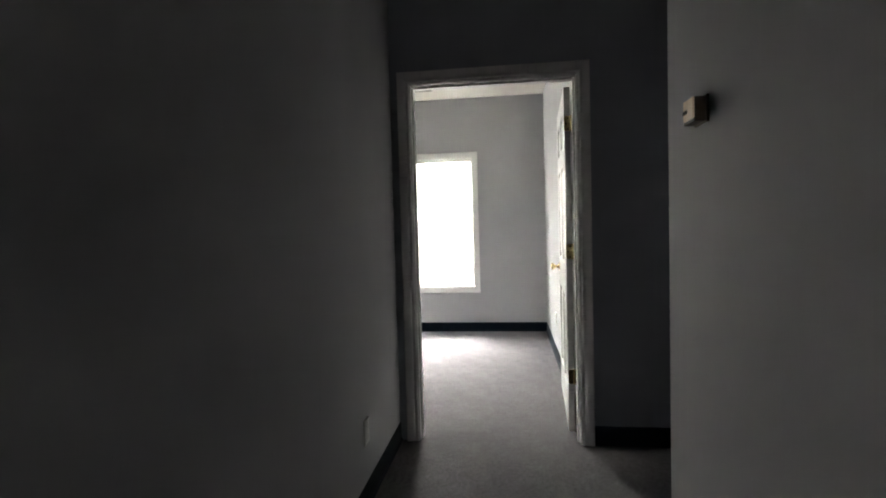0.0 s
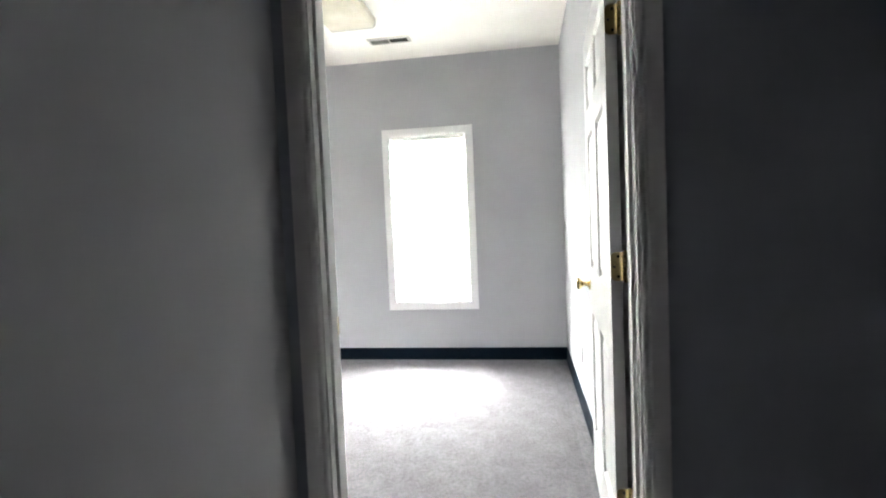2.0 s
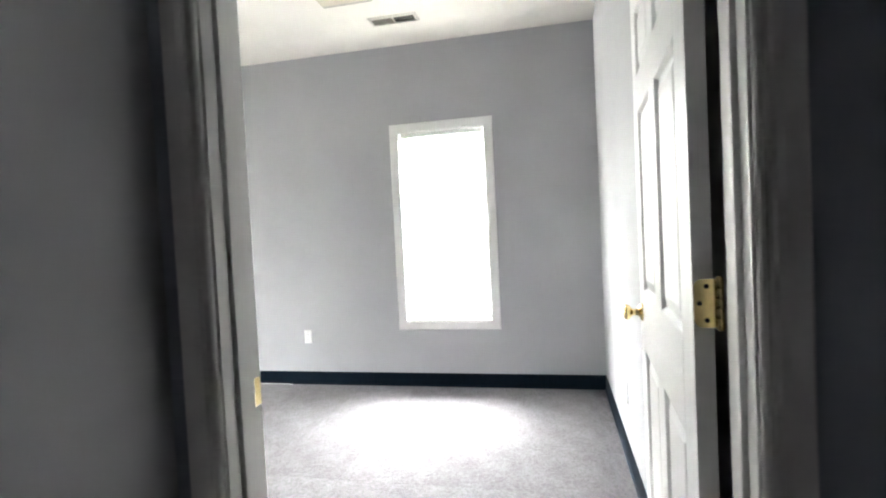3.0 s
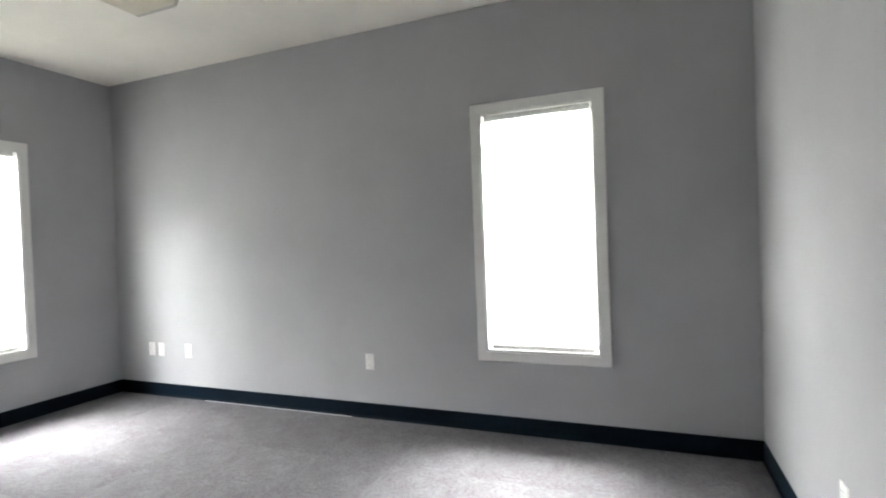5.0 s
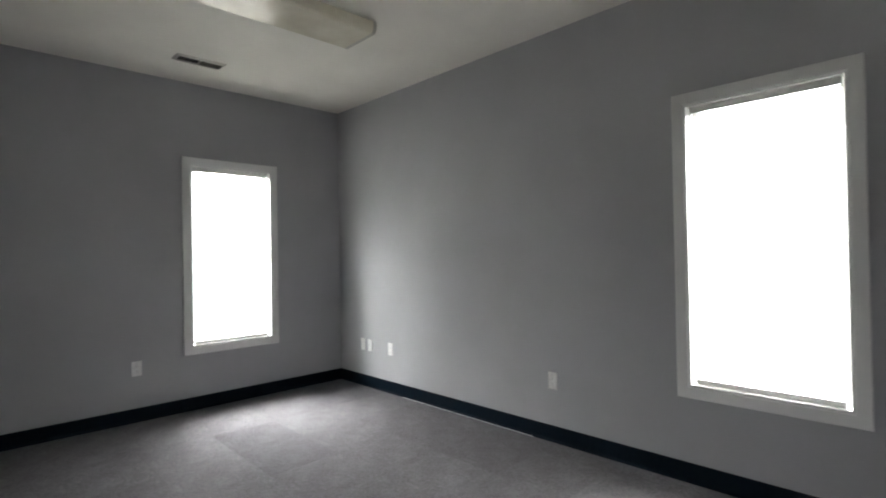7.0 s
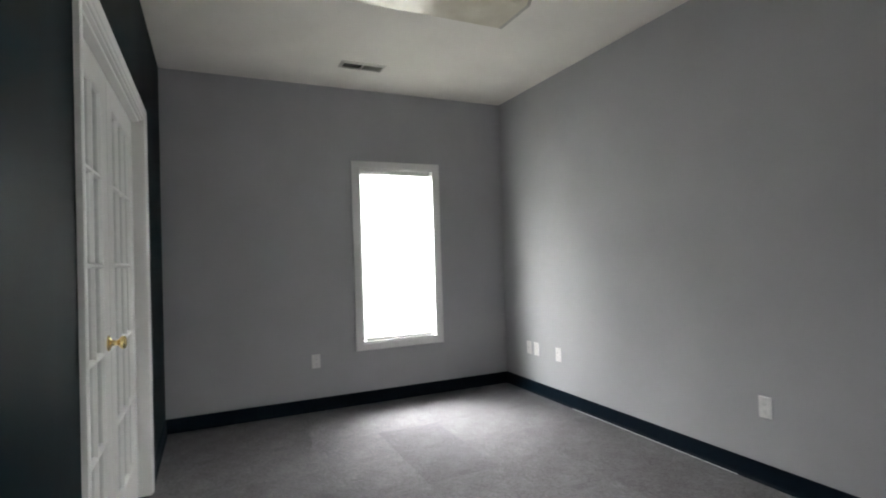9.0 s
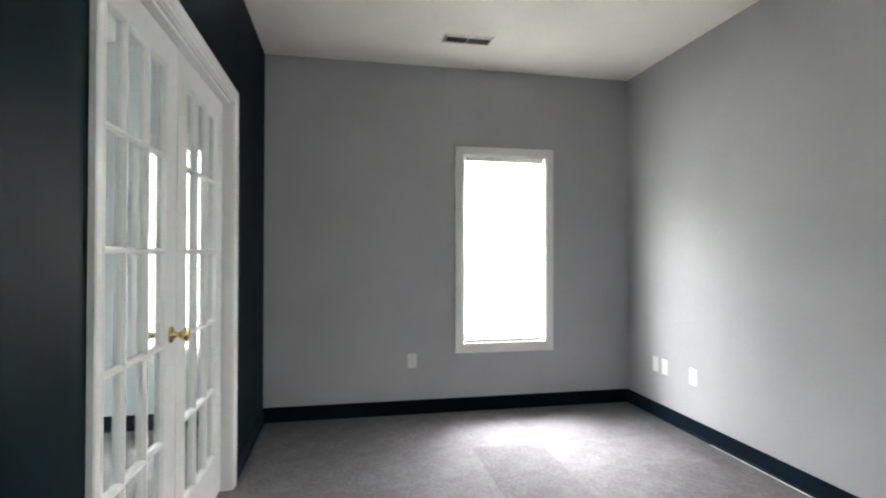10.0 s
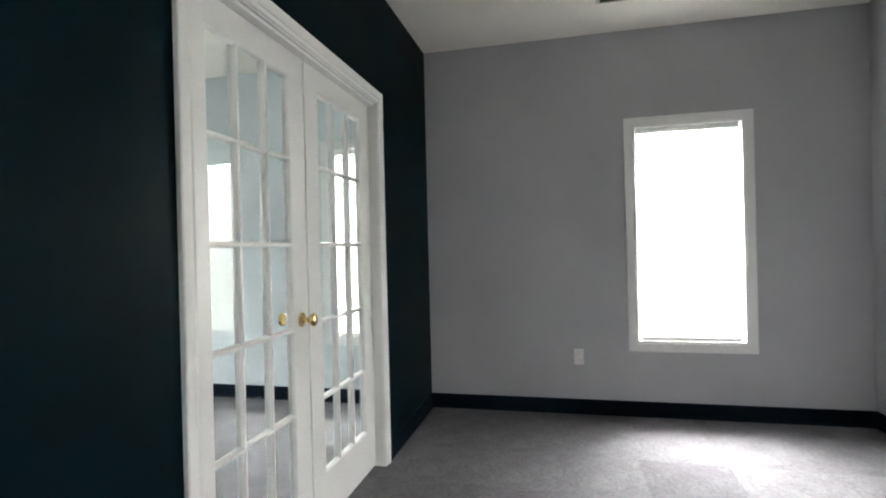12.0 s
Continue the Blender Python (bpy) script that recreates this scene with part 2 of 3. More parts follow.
def share(name, me, parent, at=(0, 0, 0), turn=(0, 0, 0)):
    """One more piece on a mesh that is already there."""
    ob = new(name, me)
    ob.parent = parent
    ob.location = at
    ob.rotation_euler = [radians(a) for a in turn]
    return ob


def thing(name, label, category, at=(0, 0, 0), rz=0.0, group="", kind=""):
    e = new(name)
    e.empty_display_size = 0.1
    e.matrix_basis = pose(*at, 0, 0, rz)
    return tagged(e, label, category, group, kind)


def structure(name, bm, material, label, category):
    return tagged(new(name, mesh_from(bm, name, material)), label, category, kind="structure")


def wall(name, along, a0, a1, b0, b1, label, front, back, holes=(), z1=H):
    """A wall along x or y from a0 to a1, between b0 and b1 across, with openings (a, a, z, z) right through it.
    front: paint of the side at b1; back: of the side at b0."""
    bm = bmesh.new()
    us = sorted({a0, a1, *[h[i] for h in holes for i in (0, 1)]})
    zs = sorted({0.0, z1, *[h[i] for h in holes for i in (2, 3)]})
    solid = lambda i, j: 0 <= i < len(us) - 1 and 0 <= j < len(zs) - 1 and not any(
        h[0] <= us[i] < h[1] and h[2] <= zs[j] < h[3] for h in holes)
    made = {}

    def v(u, b, z):
        k = (round(u, 5), round(b, 5), round(z, 5))
        if k not in made:
            made[k] = bm.verts.new((u, b, z) if along == "x" else (b, u, z))
        return made[k]

    for i in range(len(us) - 1):
        for j in range(len(zs) - 1):
            if not solid(i, j):
                continue
            u0, u1, w0, w1 = us[i], us[i + 1], zs[j], zs[j + 1]
            bm.faces.new((v(u0, b1, w0), v(u1, b1, w0), v(u1, b1, w1), v(u0, b1, w1))).material_index = 0
            bm.faces.new((v(u0, b0, w0), v(u1, b0, w0), v(u1, b0, w1), v(u0, b0, w1))).material_index = 1
            for di, dj, p, q in ((-1, 0, (u0, w0), (u0, w1)), (1, 0, (u1, w0), (u1, w1)), (0, -1, (u0, w0), (u1, w0)), (0, 1, (u0, w1), (u1, w1))):
                if not solid(i + di, j + dj):
                    bm.faces.new((v(p[0], b0, p[1]), v(q[0], b0, q[1]), v(q[0], b1, q[1]), v(p[0], b1, p[1]))).material_index = 1
    return structure(name, bm, (front, back), label, "wall")


# ------------------------------------------------------------------ the shell
structure("ground", box(-60, -60, -0.35, 60, 60, -0.2), CONCRETE, "pale concrete ground around the building", "ground")
structure("floor", box(-TX, HALL_S - T, -0.2, RECESS_E + T, TX, -0.012), SUBFLOOR, "floor slab under grey-brown carpet tiles", "floor")
floor = bpy.data.objects["floor"]

wall("wall_north", "x", -TX, ROOM_E + T, 0.0, TX, "light grey painted wall with one white-trimmed window", CONCRETE, GREY, [(*WIN_N, *WIN_Z)])
wall("wall_west", "y", ROOM_S - T / 2, 0.0, -TX, 0.0, "light grey painted outer wall with one white-trimmed window", GREY, CONCRETE, [(*WIN_W, *WIN_Z)])
wall("wall_back_west", "y", BACK_S - T, ROOM_S - T / 2, -TX, 0.0, "pale aqua painted outer wall of the neighbouring office", AQUA, CONCRETE, [(*WIN_B, *WIN_Z)])
wall("wall_east", "y", ROOM_S, 0.0, ROOM_E, ROOM_E + T, "light grey painted wall behind the open door", GREY, GREY)
wall("wall_south", "x", 0.0, HALL_W - T / 2, ROOM_S - T, ROOM_S, "dark teal accent wall with glazed double doors", TEAL, AQUA,
     [(FD[0] - 0.02, FD[1] + 0.02, 0.0, FD_TOP + 0.02)])
wall("wall_south_east", "x", HALL_W - T / 2, RECESS_E, ROOM_S - T, ROOM_S, "dark teal accent wall round the entry door, blue-grey towards the hallway", TEAL, SLATE,
     [(ED[0] - 0.018, ED[1] + 0.018, 0.0, ED_TOP + 0.018)])
wall("wall_hall_west", "y", HALL_S, HALL_N, HALL_W - T, HALL_W, "grey painted hallway wall in deep shade", GREY, AQUA)
wall("wall_hall_east", "y", HALL_S, CORNER, HALL_E, HALL_E + T, "grey painted hallway wall carrying a thermostat", GREY, GREY)
wall("wall_recess_south", "x", HALL_E + T, RECESS_E, CORNER - T, CORNER, "grey painted wall of the hallway's side branch", GREY, GREY)
wall("wall_recess_east", "y", CORNER - T, HALL_N, RECESS_E, RECESS_E + T, "unseen grey end wall of the side branch, set far off to darken the hall", GREY, GREY)
wall("wall_hall_south", "x", HALL_W - T, HALL_E + T, HALL_S - T, HALL_S, "grey painted end wall of the hallway", GREY, GREY)
wall("wall_back_south", "x", 0.0, HALL_W - T, BACK_S - T, BACK_S, "pale aqua painted wall of the neighbouring office", AQUA, CONCRETE, [(*WIN_C, *WIN_Z)])

for x0, y0, x1, y1, label in ((-TX, ROOM_S - T / 2, ROOM_E + T, TX, "flat white painted office ceiling"),
                              (-TX, BACK_S - T, HALL_W - T / 2, ROOM_S - T / 2, "flat white painted ceiling of the neighbouring office"),
                              (HALL_W - T / 2, HALL_S - T, RECESS_E + T, ROOM_S - T / 2, "flat white painted hallway ceiling")):
    structure("ceiling", box(x0, y0, H, x1, y1, H + 0.12), CEIL, label, "ceiling")
structure("roof", box(-TX - 0.05, HALL_S - T - 0.3, H + 0.12, RECESS_E + T + 0.3, TX + 0.05, H + 0.3), CONCRETE, "flat roof slab over the building", "roof")


# overcast sky outside the windows
def overcast():
    m = bpy.data.materials.new("bright_overcast")
    m.use_nodes = True
    nt = m.node_tree
    nt.nodes.remove(nt.nodes["Principled BSDF"])
    em = nt.nodes.new("ShaderNodeEmission")
    em.inputs["Color"].default_value = (0.97, 0.985, 1.0, 1)
    em.inputs["Strength"].default_value = 2.0
    nt.links.new(em.outputs[0], nt.nodes["Material Output"].inputs[0])
    return m


OVERCAST = overcast()
structure("backdrop", box(-6, 5.0, -0.2, 12, 5.05, 7.0), OVERCAST, "plain white overcast sky beyond the north window", "sky")
structure("backdrop", box(-5.05, -12, -0.2, -5.0, 5.0, 7.0), OVERCAST, "plain white overcast sky beyond the west windows", "sky")

# ------------------------------------------------------------------ rubber baseboards with a cove toe
COVE = [(0, 0), (0.014, 0), (0.013, 0.004), (0.007, 0.012), (0.0045, 0.024), (0.0035, 0.104), (0.002, 0.108), (0, 0.108)]


def baseboard(place, runs, label):
    bm = bmesh.new()
    for s0, s1 in runs:
        extrude(COVE, s0, s1, place, bm=bm)
    structure("baseboard", bm, RUBBER, label, "baseboard")


LBL = "dark blue rubber cove baseboard along grey wall"
baseboard(lambda s, u, v: (s, -u, v), [(0.0, ROOM_E)], LBL)
baseboard(lambda s, u, v: (u, s, v), [(ROOM_S, -0.004)], LBL)
baseboard(lambda s, u, v: (ROOM_E - u, s, v), [(ROOM_S, -0.004)], LBL)
baseboard(lambda s, u, v: (s, ROOM_S + u, v), [(0.004, FD[0] - 0.067), (FD[1] + 0.067, ED[0] - 0.07)], "dark blue rubber cove baseboard along teal wall")
baseboard(lambda s, u, v: (HALL_W + u, s, v), [(HALL_S, HALL_N)], "dark rubber cove baseboard in the hallway")
baseboard(lambda s, u, v: (s, HALL_N - u, v), [(ED[1] + 0.075, RECESS_E)], "dark rubber cove baseboard beside the door")
baseboard(lambda s, u, v: (HALL_E - u, s, v), [(HALL_S, CORNER)], "dark rubber cove baseboard in the hallway")
baseboard(lambda s, u, v: (u, s, v), [(BACK_S, HALL_N)], "dark rubber cove baseboard in the neighbouring office")
baseboard(lambda s, u, v: (s, BACK_S + u, v), [(0.004, HALL_W - T)], "dark rubber cove baseboard in the neighbouring office")
baseboard(lambda s, u, v: (HALL_W - T - u, s, v), [(BACK_S, HALL_N)], "dark rubber cove baseboard in the neighbouring office")

# pale strip along part of the north baseboard's toe
structure("trim", extrude([(0.0135, 0), (0.0165, 0), (0.0155, 0.0018), (0.0135, 0.002)], 1.0, 2.4, lambda s, u, v: (s, -u, v)), WHITE, "thin pale line along the toe of the north baseboard", "trim")

# ------------------------------------------------------------------ casings
COLONIAL = [(0, 0), (0, 0.009), (0.004, 0.012), (0.010, 0.012), (0.014, 0.009), (0.019, 0.009), (0.024, 0.014), (0.034, 0.017), (0.048, 0.0185), (0.060, 0.0185), (0.064, 0.015), (0.064, 0)]
FLAT = [(0, 0), (0, 0.012), (0.003, 0.015), (0.055, 0.017), (0.060, 0.014), (0.060, 0)]


def casing(parent, a0, a1, z0, z1, place, profile, four=False, scale=1.0):
    """Mitred trim round an opening, each leg a part. place(a, z, d): a along the wall, d out of it."""
    pr = [(u * scale, v) for u, v in profile]
    m = 1 if four else 0
    part("casing_leg", extrude(pr, z0, z1, lambda s, u, v: place(a0 - u, s, v), (-m, 1)), WHITE, parent)
    part("casing_leg", extrude(pr, z0, z1, lambda s, u, v: place(a1 + u, s, v), (-m, 1)), WHITE, parent)
    part("casing_head", extrude(pr, a0, a1, lambda s, u, v: place(s, z1 + u, v), (-1, 1)), WHITE, parent)
    if four:
        part("casing_apron", extrude(pr, a0, a1, lambda s, u, v: place(s, z0 - u, v), (-1, 1)), WHITE, parent)


# ------------------------------------------------------------------ windows
def window(name, label, at, rz, width, height):
    """Local: x along the wall, y into the wall (outwards), z up from the opening's sill; x = 0 in the middle."""
    w = thing(name, label, "window", at, rz, kind="structure")
    h = width / 2
    casing(w, -h, h, 0.0, height, lambda a, z, d: (a, -d, z), FLAT, four=True)
    # jamb lining
    part("window_jamb", box(-h, -0.012, 0, -h + 0.012, TX, height, 0.001), WHITE, w)
    part("window_jamb", box(h - 0.012, -0.012, 0, h, TX, height, 0.001), WHITE, w)
    part("window_head", box(-h + 0.012, -0.012, height - 0.012, h - 0.012, TX, height, 0.001), WHITE, w)
    part("window_sill", box(-h + 0.012, -0.012, 0, h - 0.012, TX, 0.014, 0.002), WHITE, w)
    g = h - 0.012
    # one fixed sash
    y, z0, z1 = 0.085, 0.016, height - 0.014
    bm = bmesh.new()
    box(-g, y, z0, -g + 0.03, y + 0.035, z1, 0.002, bm)
    box(g - 0.03, y, z0, g, y + 0.035, z1, 0.002, bm)
    box(-g + 0.03, y, z0, g - 0.03, y + 0.035, z0 + 0.034, 0.002, bm)
    box(-g + 0.03, y, z1 - 0.03, g - 0.03, y + 0.035, z1, 0.002, bm)
    sash = part("window_frame", bm, VINYL, w)
    pane = part("pane", box(-g + 0.031, y + 0.014, z0 + 0.035, g - 0.031, y + 0.019, z1 - 0.031), GLASS, sash)
    pane.visible_shadow = False
    return w


def blind(label, at, rz, width, height, group):
    """A lowered mini-blind inside the opening, its slats tilted shut with their inner edges up."""
    b = thing("mini_blind", label, "window blind", at, rz, group)
    g = width / 2 - 0.02
    part("headrail", box(-g, 0.022, height - 0.046, g, 0.048, height - 0.014, 0.002), PLASTIC, b)
    rib = [(0.0, 0.0), (0.0045, 0.0), (0.0060, 0.003), (0.0045, 0.006), (0.0045, 0.030), (0.0060, 0.033), (0.0045, 0.038), (0.0, 0.038)]
    part("valance", extrude(rib, -g - 0.004, g + 0.004, lambda s, u, v: (s, 0.0165 - u, height - 0.051 + v)), PLASTIC, b, "ribbed white plastic valance strip")
    part("end_bracket", box(-g - 0.007, 0.014, height - 0.066, -g - 0.001, 0.05, height - 0.014, 0.001), PLASTIC, b)
    part("end_bracket", box(g + 0.001, 0.014, height - 0.066, g + 0.007, 0.05, height - 0.014, 0.001), PLASTIC, b)
    part("bottom_rail", box(-g + 0.003, 0.010, 0.017, g - 0.003, 0.040, 0.045, 0.005), RAIL, b, "white plastic bottom rail")
    # one slat, slightly crowned
    bm = bmesh.new()
    rows = []
    for i in range(5):
        u = (i / 4 - 0.5) * 0.0254
        c = 0.0022 * (1 - (2 * i / 4 - 1) ** 2)
        rows.append([bm.verts.new((s * (g - 0.004), u, c + t)) for s, t in ((-1, 0), (1, 0), (1, 0.0005), (-1, 0.0005))])
    for p, q in zip(rows, rows[1:]):
        for k in range(4):
            bm.faces.new((p[k], p[(k + 1) % 4], q[(k + 1) % 4], q[k]))
    bm.faces.new(rows[0])
    bm.faces.new(rows[-1][::-1])
    me = mesh_from(bm, "slat", SLAT)
    z = 0.058
    while z < height - 0.07:
        share("slat", me, b, (0, 0.032, z), (57, 0, 0))
        z += 0.0215
    for x in (-g + 0.09, g - 0.09):
        bm = box(x - 0.0006, 0.0185, 0.048, x + 0.0006, 0.0195, height - 0.06)
        box(x - 0.0006, 0.0445, 0.048, x + 0.0006, 0.0455, height - 0.06, bm=bm)
        part("ladder_cord", bm, PLASTIC, b)
    wand = lathe([(height - 0.62, 0.0045), (height - 0.60, 0.004), (height - 0.07, 0.0032), (height - 0.06, 0.002)], "z", 8, centre=(-g + 0.14, 0.012, 0))
    part("tilt_wand", wand, WAND, b, "thin clear tilt wand")
    return b


WH = WIN_Z[1] - WIN_Z[0]
for name, at, rz, span in (("window_1", (sum(WIN_N) / 2, 0, WIN_Z[0]), 0, WIN_N), ("window_2", (0, sum(WIN_W) / 2, WIN_Z[0]), 90, WIN_W), ("window_3", (0, sum(WIN_B) / 2, WIN_Z[0]), 90, WIN_B),
                            # last window: unseen, put in only to light the neighbouring office
                            ("window_4_unseen", (sum(WIN_C) / 2, BACK_S, WIN_Z[0]), 180, WIN_C)):
    window(name, "white-trimmed tall window glowing with overcast daylight", at, rz, span[1] - span[0], WH)
    blind("white mini-blind lowered in a bright window, slats tilted shut", at, rz, span[1] - span[0] - 0.024, WH, "mini-blinds in the windows")


# ------------------------------------------------------------------ doors
KNOB = [(0.0, 0.031), (0.003, 0.031), (0.007, 0.027), (0.011, 0.017), (0.016, 0.012), (0.028, 0.0105), (0.036, 0.014), (0.041, 0.022), (0.048, 0.0265), (0.056, 0.0265), (0.061, 0.022), (0.063, 0.016), (0.064, 0.006)]


def knob_pair(parent, x, z, y0, y1, sides=2):
    """Round brass knobs on both faces of a leaf that lies between y0 and y1."""
    for y, s in ((y0, -1), (y1, 1))[:sides]:
        bm = lathe([(s * a, r) for a, r in KNOB], "y", 24, centre=(x, y, z))
        part("knob", bm, BRASS, parent, "polished brass round door knob")


def rings(bm, x0, x1, z0, z1, steps, side, y):
    """A moulded panel: steps of (inset, height above the panel's middle plane)."""
    loops = []
    for inset, d in steps:
        loops.append([bm.verts.new((x, y + side * d, z)) for x, z in ((x0 + inset, z0 + inset), (x1 - inset, z0 + inset), (x1 - inset, z1 - inset), (x0 + inset, z1 - inset))])
    for p, q in zip(loops, loops[1:]):
        for i in range(4):
            bm.faces.new((p[i], p[(i + 1) % 4], q[(i + 1) % 4], q[i]))
    bm.faces.new(loops[-1])


def hinge(parent, x, y, z):
    """Brass butt hinge: knuckle of five barrels, and one round-cornered leaf on the door's edge."""
    prof = [(z - 0.050, 0.003), (z - 0.047, 0.0065)]
    for i in range(5):
        lo, hi = z - 0.045 + i * 0.018, z - 0.045 + (i + 1) * 0.018
        prof += [(lo + 0.0004, 0.0062), (lo + 0.0012, 0.0074), (hi - 0.0012, 0.0074), (hi - 0.0004, 0.0062)]
    prof += [(z + 0.047, 0.0065), (z + 0.050, 0.003)]
    h = part("hinge", lathe(prof, "z", 14, centre=(x + 0.005, y + 0.009, 0)), BRASS, parent, "polished brass butt hinge")
    r, w0, w1, e = 0.014, y - 0.0335, y + 0.008, 0.0445
    outline = [(w1, z - e), (w1, z + e)]
    for cz, start in ((z + e - r, 90), (z - e + r, 180)):
        outline += [(w0 + r + r * math.cos(radians(start + k * 15)), cz + r * math.sin(radians(start + k * 15))) for k in range(7)]
    part("hinge_leaf", extrude(outline, x - 0.0004, x + 0.0020, lambda s, u, v: (s, u, v)), BRASS, h)
    bm = bmesh.new()
    for dz, dy in ((-0.031, -0.012), (0.0, -0.024), (0.031, -0.012)):
        lathe([(0.0019, 0.0046), (0.0028, 0.0044), (0.0032, 0.0030), (0.0024, 0.0012)], "x", 12, bm, (x, y + dy, z + dz))
    part("screw", bm, DARK, h)
    return h


# entry door: frame in the wall, leaf swung wide open into the office
entry = thing("door_1", "white six-panel door standing wide open, brass knob", "door", (0, 0, 0), kind="structure")
for a0, a1 in ((ED[0] - 0.017, ED[0]), (ED[1], ED[1] + 0.017)):
    part("door_jamb", box(a0, HALL_N - 0.001, 0, a1, ROOM_S + 0.001, ED_TOP, 0.001), WHITE, entry)
part("head_jamb", box(ED[0] - 0.017, HALL_N - 0.001, ED_TOP, ED[1] + 0.017, ROOM_S + 0.001, ED_TOP + 0.017, 0.001), WHITE, entry)
part("door_stop", box(ED[0], HALL_N + 0.035, 0, ED[0] + 0.011, ROOM_S - 0.037, ED_TOP, 0.002), WHITE, entry)
part("door_stop", box(ED[1] - 0.011, HALL_N + 0.035, 0, ED[1], ROOM_S - 0.037, ED_TOP, 0.002), WHITE, entry)
part("door_stop", box(ED[0] + 0.011, HALL_N + 0.035, ED_TOP - 0.011, ED[1] - 0.011, ROOM_S - 0.037, ED_TOP, 0.002), WHITE, entry)
casing(entry, ED[0] - 0.006, ED[1] + 0.006, 0.0, ED_TOP + 0.006, lambda a, z, d: (a, HALL_N - d, z), COLONIAL, scale=1.08)
part("casing_leg", extrude(COLONIAL, 0.0, ED_TOP + 0.006, lambda s, u, v: (ED[0] - 0.006 - u, ROOM_S + v, s), (0, 1)), WHITE, entry)
part("casing_head", extrude(COLONIAL, ED[0] - 0.006, ROOM_E - 0.001, lambda s, u, v: (s, ROOM_S + v, ED_TOP + 0.006 + u), (-1, 0)), WHITE, entry)
part("strike_plate", box(ED[0] - 0.0002, ROOM_S - 0.034, 0.885, ED[0] + 0.0016, ROOM_S - 0.002, 0.945, 0.0004), BRASS, entry, "small brass strike plate")

LEAF_W, LEAF_H, LEAF_T = 0.905, 2.03, 0.035


def six_panel_leaf(parent):
    """Local: hinge edge at x = 0, leaf towards -x, thickness from y = -LEAF_T to 0, z from 0.012."""
    z0 = 0.012
    st, mid = 0.112, 0.105
    xs = [(-LEAF_W + st, -LEAF_W / 2 - mid / 2), (-LEAF_W / 2 + mid / 2, -st)]
    zs = [(0.235, 0.80), (1.0, 1.60), (1.71, 1.92)]
    bm = bmesh.new()
    b = 0.0015
    box(-LEAF_W, -LEAF_T, z0, -LEAF_W + st, 0, LEAF_H, b, bm)
    box(-st, -LEAF_T, z0, 0, 0, LEAF_H, b, bm)
    ends = [z0] + [z for p in zs for z in p] + [LEAF_H]
    for lo, hi in zip(ends[::2], ends[1::2]):
        box(-LEAF_W + st, -LEAF_T, lo, -st, 0, hi, 0, bm)
    for lo, hi in zs:
        box(-LEAF_W / 2 - mid / 2, -LEAF_T, lo, -LEAF_W / 2 + mid / 2, 0, hi, 0, bm)
    leaf = part("door_leaf", bm, DOOR_WHITE, parent, "white six-panel door leaf")
    steps = [(0, 0.0170), (0.004, 0.0165), (0.012, 0.0065), (0.017, 0.0055), (0.020, 0.0060), (0.046, 0.0135), (0.050, 0.0140)]
    for x0, x1 in xs:
        for lo, hi in zs:
            bm = bmesh.new()
            for side in (-1, 1):
                rings(bm, x0, x1, lo, hi, steps, side, -LEAF_T / 2)
            part("raised_panel", bm, DOOR_WHITE, leaf)
    return leaf


leaf = six_panel_leaf(entry)
leaf.matrix_basis = pose(ED[1] - 0.012, ROOM_S + 0.032, 0, 0, 0, -92.9)
knob_pair(leaf, -LEAF_W + 0.062, 0.925, -LEAF_T, 0, 1)
part("rose", lathe([(0.0, 0.031), (0.003, 0.031), (0.006, 0.027), (0.0065, 0.01)], "y", 24, centre=(-LEAF_W + 0.062, 0, 0.925)), BRASS, leaf, "flat brass rose on the wall side")
part("latch_plate", box(-LEAF_W - 0.001, -LEAF_T + 0.006, 0.895, -LEAF_W + 0.001, -0.006, 0.953, 0.0003), BRASS, leaf, "brass latch plate")
for z in (0.34, 1.08, 1.82):
    hinge(leaf, 0.0, 0.0, z)

# french doors: two fifteen-light leaves, closed
french = thing("door_2", "closed white double french doors with fifteen panes each", "door", (0, 0, 0), kind="structure")
FY = ROOM_S - 0.05   # face of the leaves
for a0, a1 in ((FD[0] - 0.019, FD[0]), (FD[1], FD[1] + 0.019)):
    part("door_jamb", box(a0, HALL_N - 0.001, 0, a1, ROOM_S + 0.001, FD_TOP, 0.001), WHITE, french)
part("head_jamb", box(FD[0] - 0.019, HALL_N - 0.001, FD_TOP, FD[1] + 0.019, ROOM_S + 0.001, FD_TOP + 0.019, 0.001), WHITE, french)
part("head_stop", box(FD[0], FY + 0.002, FD_TOP - 0.012, FD[1], FY + 0.036, FD_TOP, 0.002), WHITE, french)
casing(french, FD[0] - 0.003, FD[1] + 0.003, 0.0, FD_TOP + 0.005, lambda a, z, d: (a, ROOM_S + d, z), COLONIAL)
casing(french, FD[0] - 0.003, FD[1] + 0.003, 0.0, FD_TOP + 0.005, lambda a, z, d: (a, HALL_N - d, z), COLONIAL)
MEET = sum(FD) / 2


